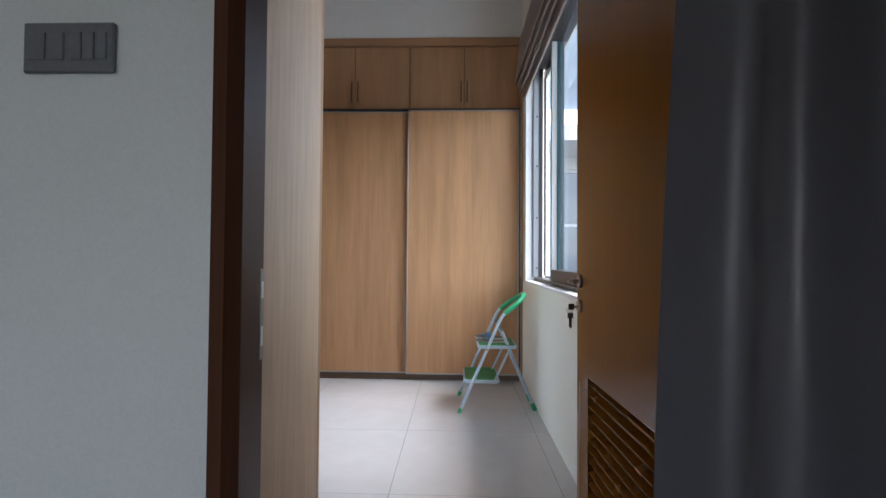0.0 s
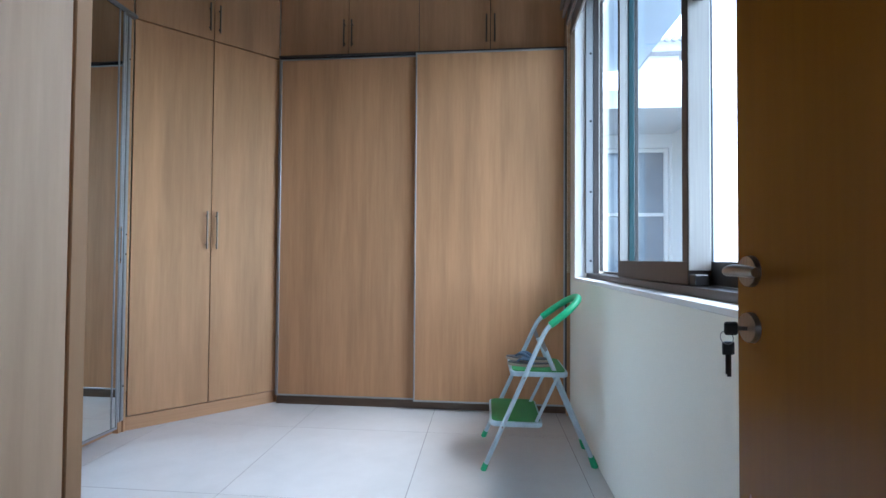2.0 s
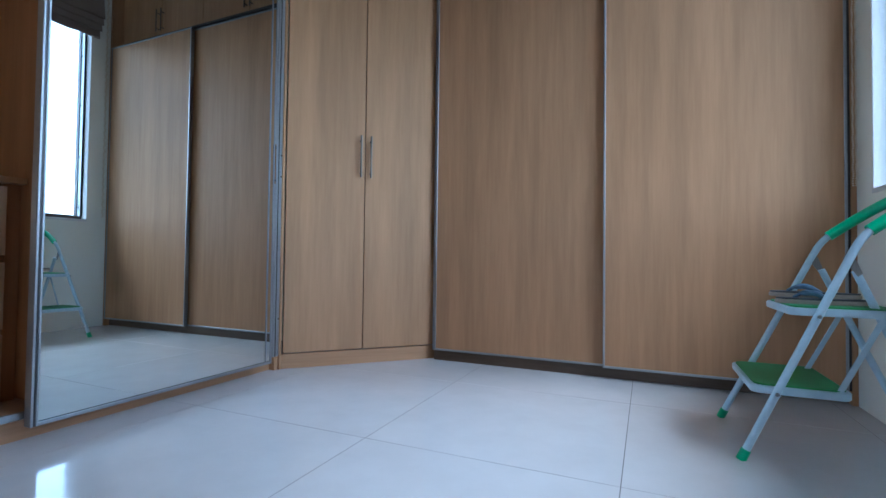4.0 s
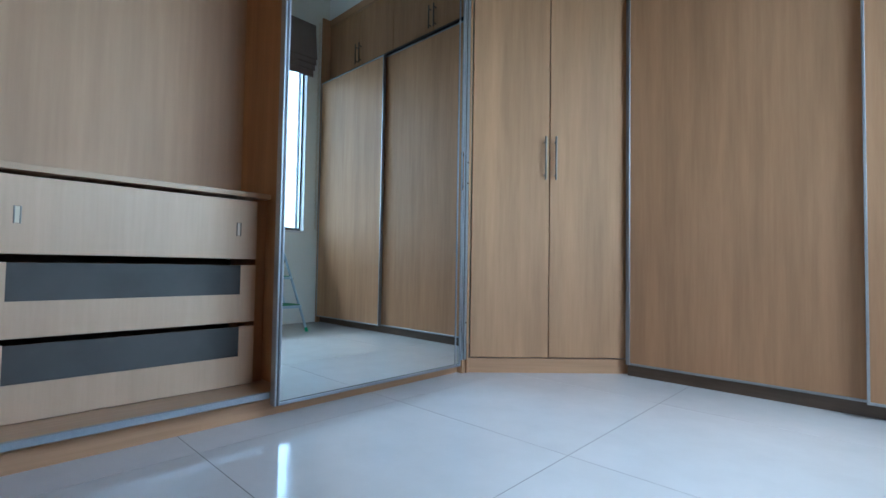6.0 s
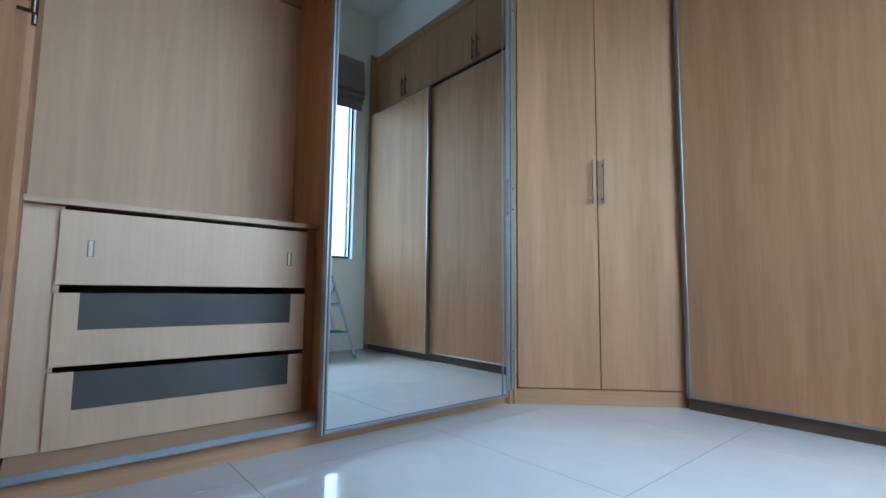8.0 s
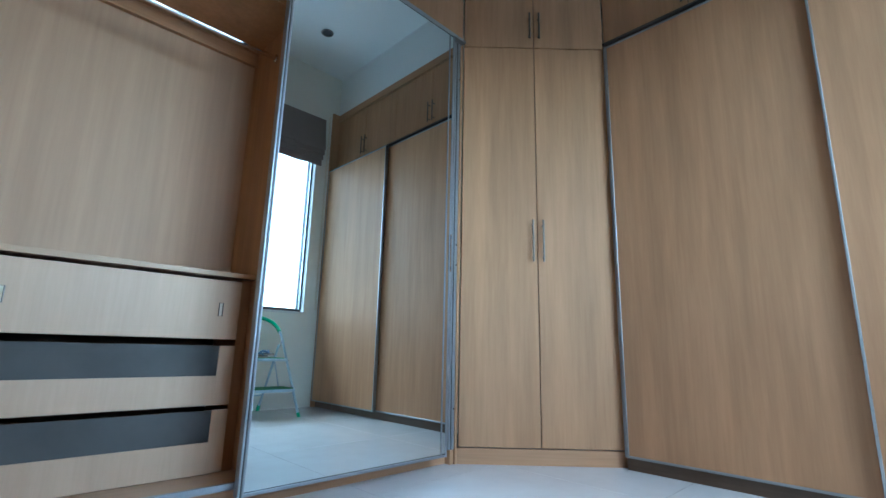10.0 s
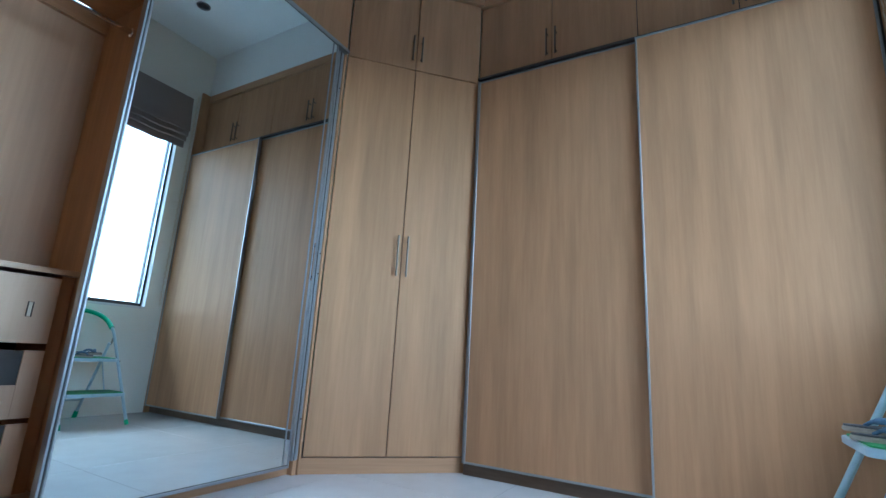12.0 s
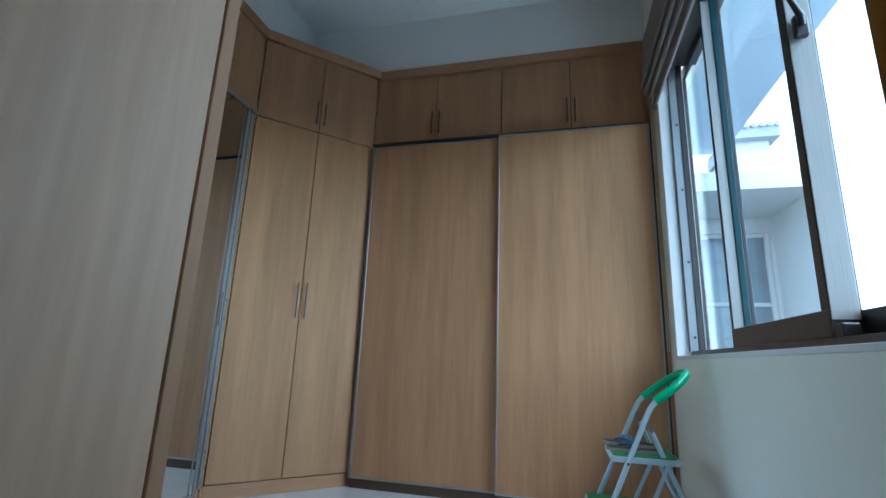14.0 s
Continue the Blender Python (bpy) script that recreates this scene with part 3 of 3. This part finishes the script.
part("plinth", box(-2.215, -2.19, 1.675, 3.825, 0, 0.0855, 0.001), oak_flat, west)
part("front_sill", box(-2.189, -2.126, 1.662, 3.80, 0.086, 0.0965, 0.001), oak_edge, west)
part("bottom_track", box(-2.134, -2.118, 1.69, 3.79, 0.090, 0.114, 0.002), alu, west, "aluminium sliding track")
part("top_track", box(-2.19, -2.075, 1.70, 3.80, 2.565, 2.584, 0.001), alu, west)
part("post", box(-2.19, -2.140, 3.828, 3.846, 0.0, 2.62, 0.001), oak, west)
part("batten", box(-2.680, -2.655, 1.69, 2.715, 2.135, 2.205, 0.001), oak_flat, west)
part("shelf", box(-2.680, -2.170, 1.69, 2.715, 2.206, 2.228, 0.001), oak, west)
rod = part("hanging_rail", tube([(-2.38, 1.69, 2.053), (-2.38, 2.713, 2.053)], 0.0125, 14), chrome, west, "chrome hanging rail", True)
part("rail_socket", disc((-2.38, 2.708, 2.053), (0, -1, 0), 0.022, 0.012), chrome, rod, "", True)
# mirror door in front, a second door pushed behind it
MX = -2.07
md = part("mirror_door", box(MX - 0.024, MX - 0.006, 2.630, 3.658, 0.075, 2.555, 0.0), oak, west, "sliding door faced with a full mirror")
part("mirror", box(MX - 0.006, MX, 2.634, 3.682, 0.082, 2.548, 0.0), mirror_mat, md, "silvered mirror glass")
part("edge_profile", box(MX - 0.030, MX + 0.008, 2.610, 2.618, 0.070, 2.560, 0.0015), alu, md, "aluminium edge profile")
part("edge_groove", box(MX - 0.030, MX + 0.002, 2.618, 2.626, 0.070, 2.560, 0.0), bronze, md)
part("edge_profile", box(MX - 0.030, MX + 0.006, 2.626, 2.634, 0.070, 2.560, 0.0015), alu, md)
part("edge_profile", box(MX + 0.0005, MX + 0.005, 3.648, 3.653, 0.082, 2.548, 0.001), alu, md)
part("edge_profile", box(MX - 0.030, MX + 0.006, 3.682, 3.690, 0.070, 2.560, 0.0015), alu, md)
for z0, z1 in ((0.070, 0.082), (2.548, 2.560)):
    part("edge_profile", box(MX - 0.028, MX + 0.004, 2.634, 3.682, z0, z1, 0.001), alu, md)
    part("edge_groove", box(MX - 0.005, MX + 0.001, 2.634, 3.682, z0 + 0.013 if z0 < 1 else z0 - 0.004, z0 + 0.016 if z0 < 1 else z0 - 0.001, 0.0), bronze, md)
rd = part("rear_door", box(MX - 0.070, MX - 0.048, 2.70, 3.738, 0.120, 2.555, 0.0), oak, west, "second sliding door behind the mirror")
part("edge_groove", box(MX - 0.074, MX - 0.036, 3.750, 3.761, 0.090, 2.560, 0.0), bronze, rd)
for y0, y1 in ((2.68, 2.70), (3.738, 3.750), (3.761, 3.780)):
    part("edge_profile", box(MX - 0.074, MX - 0.030, y0, y1, 0.090, 2.560, 0.003), alu, rd)
pp = part("lock_plate", box(MX + 0.0055, MX + 0.0085, 3.6825, 3.6895, 1.045, 1.262, 0.001), chrome, md, "slim chrome lock plate in the door edge")
for z in (1.058, 1.236):
    part("slot", box(MX + 0.0082, MX + 0.0092, 3.684, 3.688, z, z + 0.016, 0.0), black_plastic, pp)
for z in (0.30, 1.10, 1.22, 2.3):
    part("screw", disc((MX - 0.0292, 3.770, z), (1, 0, 0), 0.005, 0.003, 10), black_plastic, rd)

# overhead cupboards above the open wardrobe
LX = -2.137
YS = (1.70, 2.235, 2.77, 3.305, 3.842)
for u in (0, 2):
    y0, y1, y2 = YS[u:u + 3]
    c = thing("overhead_cabinet", (-2.45, (y0 + y2) / 2, 2.622), "oak laminate overhead cupboard with two closed doors", "cabinet", "overhead cupboards")
    part("body", box(-2.79, LX - 0.023, y0 + 0.001, y2 - 0.001, 2.622, ZT + 0.01, 0.001), gap_shade_carcass, c)
    for a, e, hyy in ((y0, y1, y1 - 0.030), (y1, y2, y1 + 0.030)):
        d = part("door", box(LX - 0.019, LX, a + 0.003, e - 0.003, 2.625, ZT, 0.0012), oak, c)
        bar_handle(d, LX, hyy, 2.672, 2.875, (1, 0))
solid("trim_west", box(LX - 0.06, LX + 0.018, 1.68, 3.85, ZT + 0.008, ZT + 0.085, 0.002), oak_flat, "oak laminate cornice board above the cupboards", "trim")

# ---- drawers inside the open wardrobe ----
DXF = -2.371
chest = thing("drawer_unit", (-2.55, 2.22, 0.095), "oak laminate drawer unit with three deep drawers", "drawers")
part("top", box(-2.679, DXF + 0.02, 1.691, 2.713, 0.906, 0.928, 0.0015), oak_edge, chest)
part("side_panel", box(-2.678, DXF - 0.0195, 1.691, 1.800, 0.095, 0.905, 0.001), oak_front, chest)
part("side_panel", box(-2.678, DXF - 0.02, 2.668, 2.712, 0.095, 0.905, 0.001), oak, chest)
part("back_panel", box(-2.679, -2.665, 1.801, 2.667, 0.095, 0.905, 0.0), plinth_dark, chest)
for z0, z1, window_panel in ((0.638, 0.892, False), (0.366, 0.611, True), (0.098, 0.346, True)):
    dy0, dy1 = 1.787, 2.662
    if window_panel:
        gz0, gz1, gy0, gy1 = z1 - 0.126, z1, 1.856, 2.597
        b = box(DXF - 0.018, DXF, dy0, gy0, z0, z1, 0.001)
        box(DXF - 0.018, DXF, gy1, dy1, z0, z1, 0.001, b)
        box(DXF - 0.018, DXF, gy0, gy1, z0, gz0, 0.0005, b)
        dr = part("drawer", b, oak_front, chest, "oak drawer front with a smoked glass strip")
        part("glass_strip", box(DXF - 0.012, DXF - 0.006, gy0, gy1, gz0, gz1 - 0.001, 0.0), smoked, dr, "dark smoked glass strip")
    else:
        dr = part("drawer", box(DXF - 0.018, DXF, dy0, dy1, z0, z1, 0.001), oak_front, chest, "plain oak drawer front with two finger pulls")
        for yc in (1.876, 2.582):
            ring = [(DXF + 0.001, yc + sx * 0.008, 0.764 + sz * 0.028) for sx, sz in ((-1, -1), (1, -1), (1, 1), (-1, 1))]
            fp = part("finger_pull", tube(ring, 0.0024, 6, closed=True), handle_steel, dr, "recessed steel finger pull")
            part("pull_cup", box(DXF - 0.004, DXF + 0.0006, yc - 0.006, yc + 0.006, 0.738, 0.790, 0.0), cream_plastic, fp)
    part("drawer_box", box(-2.66, DXF - 0.019, dy0 + 0.025, dy1 - 0.02, z0 + 0.012, z1 - 0.075, 0.0), oak, dr)

# ---- cupboard beside the doorway ----
CX, CY = -0.429, 1.645
side = thing("cabinet", (-1.2, 1.3, 0), "tall oak laminate cupboard beside the doorway", "cabinet")
part("body", box(-2.79, CX, 0.968, CY - 0.004, 0, 3.32, 0.001), oak_side, side)
CW = (CX + 2.145) / 4
for k in range(4):
    x1 = CX - k * CW
    d = part("door", box(x1 - CW + 0.0015, x1 - 0.0015, CY + 0.001, CY + 0.026, 0.09, 3.23, 0.0015), oak, side)
    bar_handle(d, x1 - CW + 0.03 if k % 2 == 0 else x1 - 0.03, CY + 0.026, 1.230, 1.488, (0, 1))

# ---- folding step stool ----
stool = thing("step_stool", (0.37, 3.75, 0), "pale blue folding two-step stool with green treads and grip", "stool")
YN, YF = 3.540, 4.000         # feet of the front legs
TN, TF = 3.550, 3.915


def at_leg(z, near):
    """A point on a front leg at height z."""
    k = z / 0.735
    return Vector((0.078 + 0.322 * k, (YN + (TN - YN) * k) if near else (YF + (TF - YF) * k), z))


for near in (True, False):
    pts = [at_leg(0.015, near), at_leg(0.3, near), at_leg(0.6, near), at_leg(0.68, near)]
    yy = TN if near else TF
    inn = 1 if near else -1
    pts = [Vector(p) for p in pts] + [Vector((0.398, yy, 0.722)), Vector((0.428, yy + inn * 0.004, 0.755)), Vector((0.455, yy + inn * 0.010, 0.780))]
    leg = part("leg", tube(curve_points(pts, 5), 0.0118, 12), blue_tube, stool, "", True)
    f0 = at_leg(0.0, near)
    part("foot", tube([f0, at_leg(0.035, near)], [0.0155, 0.015], 12), green_rubber, leg, "green rubber foot", True)
arc = []
ym, hw = (TN + TF) / 2, (TF - TN) / 2
for k in range(25):
    a = math.pi * k / 24
    c = math.cos(a)
    s = math.sin(a) ** 0.7
    arc.append((0.418 + 0.170 * s, ym - (hw - 0.006) * c, 0.746 + 0.132 * s))
part("grip", tube(arc, 0.0185, 14), green_rubber, stool, "green rubber hand grip", True)


def box_bar(p, q, wide, thick):
    """A flat bar between two points, its width upright in the plane of x and z."""
    p, q = Vector(p), Vector(q)
    b = box(-wide / 2, wide / 2, -thick / 2, thick / 2, 0, (q - p).length, 0.0015)
    d = (q - p).normalized()
    side = Vector((0, 1, 0)).cross(d).normalized()
    m = Matrix((side, d.cross(side), d)).transposed().to_4x4()
    bmesh.ops.transform(b, matrix=Matrix.Translation(p) @ m, verts=b.verts)
    return b


def tread(name, x0, x1, y0, y1, z):
    out = []
    r = 0.035
    for cx, cy, a0 in ((x1 - r, y1 - r, 0), (x0 + r, y1 - r, 90), (x0 + r, y0 + r, 180), (x1 - r, y0 + r, 270)):
        for k in range(6):
            a = radians(a0 + 18 * k)
            out.append((cx + r * math.cos(a), cy + r * math.sin(a)))
    t = part(name, extruded(out, z - 0.024, z, 0.003), blue_tube, stool, "", True)
    mx, my = (x0 + x1) / 2, (y0 + y1) / 2
    inner = [(mx + (x - mx) * 0.92, my + (y - my) * 0.94) for x, y in out]
    part("mat", extruded(inner, z + 0.0005, z + 0.006, 0.0015), green_mat, t, "ribbed green rubber mat")
    return t


tread("step", 0.112, 0.385, 3.565, 3.975, 0.240)
tread("step", 0.218, 0.515, 3.570, 3.920, 0.500)
for near in (True, False):
    y = 3.592 if near else 3.905
    yf = 3.632 if near else 3.880
    part("rear_leg", tube([(0.395, y, 0.622), (0.528, (y + yf) / 2, 0.31), (0.655, yf, 0.02)], 0.0115, 10), blue_tube, stool, "", True)
    part("foot", tube([(0.661, yf, 0.0), (0.640, yf, 0.055)], [0.019, 0.016], 10), green_rubber, stool, "green rubber foot", True)
    br = bmesh.new()
    yo = y - 0.016 if near else y + 0.012
    f = br.faces.new([br.verts.new((px, yo, pz)) for px, pz in ((0.360, 0.660), (0.372, 0.690), (0.382, 0.684), (0.408, 0.614), (0.396, 0.604))])
    r = bmesh.ops.extrude_face_region(br, geom=[f])
    bmesh.ops.translate(br, vec=(0, 0.004, 0), verts=[v for v in r["geom"] if isinstance(v, bmesh.types.BMVert)])
    bmesh.ops.recalc_face_normals(br, faces=br.faces)
    part("bracket", br, steel, stool)
    part("strut", box_bar((0.342, y - 0.012 if near else y + 0.012, 0.222), (0.462, y - 0.004 if near else y + 0.004, 0.476), 0.017, 0.004), blue_tube, stool, "flat pale blue folding strut")
    for z in (0.225, 0.478):
        p = at_leg(z, near)
        part("rivet", disc((p.x, p.y + (-0.014 if near else 0.014), z), (0, -1 if near else 1, 0), 0.007, 0.005, 12), chrome, stool)
part("cross_bar", tube([(0.600, 3.642, 0.15), (0.600, 3.872, 0.15)], 0.008, 8), blue_tube, stool, "", True)


# ---- sandals on the upper tread ----
def sandal(at, rz, flip):
    s = thing("sandal", at, "worn tan flip-flop sandal with blue straps", "sandal", "pair of sandals", rz=rz)
    out = []
    for k in range(28):
        a = math.tau * k / 28
        w = 0.040 + 0.010 * math.cos(a) - 0.006 * math.cos(2 * a)
        out.append((0.128 * math.cos(a), w * math.sin(a) + 0.006 * flip * math.cos(a)))
    part("sole", extruded(out, 0.0, 0.014, 0.003), sole_mat, s, "", True)
    part("footbed", extruded([(x * 0.98, y * 0.97) for x, y in out], 0.0142, 0.0195, 0.002), sole_dark, s, "", True)
    for e in (-1, 1):
        pts = curve_points([(-0.02, e * 0.036, 0.014), (0.015, e * 0.030, 0.036), (0.05, e * 0.012, 0.034), (0.072, 0.0, 0.020)], 5)
        part("strap", tube(pts, [0.009] * 10 + [0.006] * 6, 8), strap_mat, s, "", True)
    return s


sandal((0.335, 3.70, 0.5065), 172, 1)
sandal((0.325, 3.735, 0.5262), 166, -1)

# ---- downlight in the ceiling ----
dl = thing("downlight", (0.02, 3.93, CEIL - 0.012), "recessed round ceiling downlight, switched off", "lamp")
b = tube([(0.02 + 0.055 * math.cos(a), 3.93 + 0.055 * math.sin(a), CEIL - 0.004) for a in [k * math.tau / 32 for k in range(32)]], 0.008, 8, closed=True)
part("rim", b, steel, dl, "", True)
part("lens", disc((0.02, 3.93, CEIL - 0.003), (0, 0, -1), 0.048, 0.004), plastic_grey, dl)

# ---- outdoors beyond the window ----
solid("ground", box(0.97, 60, -30, 60, -0.35, -0.2, 0), outdoor_floor, "pale grey paved ground outside", "ground")
# assumed wall below the sightline; its height sets how much low sky enters
solid("garden_wall", box(3.65, 3.85, 1.2, 8.0, -0.2, 1.2, 0), render_white, "assumed low white rendered wall outside, below the sightline", "wall")
# added wall, never in view: holds back low daylight from the south
solid("wing_wall", box(0.97, 3.65, 1.02, 1.2, -0.2, 1.2, 0), render_white, "added white rendered wall, out of view, limiting daylight from the south", "wall")
nb = thing("neighbouring_building", (2.2, 8.6, -0.2), "white rendered porch across the court", "building")
NX0, NX1, NY = 1.80, 2.70, 8.0
b = box(-1.0, NX0, NY, NY + 0.2, -0.2, 2.9, 0)
box(NX1, 2.74, NY, NY + 0.2, -0.2, 2.9, 0, b)
box(NX0, NX1, NY, NY + 0.2, 2.70, 2.9, 0, b)
box(NX0, NX1, NY, NY + 0.2, -0.2, 0.3, 0, b)
part("wall", b, render_white, nb)
part("wall", box(2.74, 2.94, 6.8, NY + 0.2, -0.2, 2.9, 0), render_white, nb)
part("canopy", box(-1.0, 2.94, 6.8, NY + 0.2, 2.895, 3.12, 0.004), render_white, nb)
w = part("window", box(NX0, NX1, NY + 0.10, NY + 0.12, 0.30, 2.70, 0), far_glass, nb, "blue-grey glazing in white frames")
for x in (NX0, NX0 + 0.43, NX1 - 0.05):
    part("frame", box(x, x + 0.05, NY + 0.05, NY + 0.10, 0.30, 2.70, 0.002), render_white, w)
for z in (0.30, 1.72, 2.65):
    part("frame", box(NX0 + 0.05, NX1 - 0.05, NY + 0.06, NY + 0.10, z, z + 0.05, 0.002), render_white, w)
rf = part("roof", box(2.52, 3.13, 8.3, 9.6, 4.22, 4.40, 0.01), roof_mat, nb, "ribbed roof edge above the porch")
for k in range(6):
    part("rib", tube([(2.57 + 0.103 * k, 8.26, 4.40), (2.57 + 0.103 * k, 9.6, 4.46)], 0.035, 8), roof_mat, rf, "", True)
part("gutter_wall", box(2.58, 3.02, 8.45, 9.5, 3.12, 4.22, 0.0), render_white, nb)
ev = thing("eaves", (1.5, 3.0, 3.30), "pale translucent canopy sheet above the window", "roof", kind="structure")
part("canopy", box(0.97, 1.86, 1.2, 6.8, 3.34, 3.346, 0.0), canopy_mat, ev)
part("roof_slab", box(-3.2, 0.97, -4.0, 6.8, 4.06, 4.20, 0.0), roof_mat, ev)

# ---- floor, laid in large tiles ----
TS, GX, GY = 0.857, -0.272, 4.027
floor = solid("floor", box(-3.0, 2.6, -3.6, 5.25, -0.15, -0.0007, 0), grout_mat, "polished cream porcelain floor tiles with thin joints", "floor")
TILE = {}
for i in range(-4, 4):
    for j in range(-9, 2):
        x0, x1 = GX + i * TS, GX + (i + 1) * TS
        y0, y1 = GY + j * TS, GY + (j + 1) * TS
        x0, x1, y0, y1 = max(x0, -3.0), min(x1, 2.6), max(y0, -3.6), min(y1, 5.25)
        if x1 - x0 < 0.03 or y1 - y0 < 0.03:
            continue
        key = (round(x1 - x0, 3), round(y1 - y0, 3))
        if key not in TILE:
            hw2, hl2 = key[0] / 2 - 0.0013, key[1] / 2 - 0.0013
            TILE[key] = link_mesh("tile", box(-hw2, hw2, -hl2, hl2, -0.004, 0.0, 0.0), tile_mat)
        ob = new("tile", TILE[key])
        ob.parent = floor
        ob.location = Vector(((x0 + x1) / 2, (y0 + y1) / 2, 0)) - ORIGIN[floor]
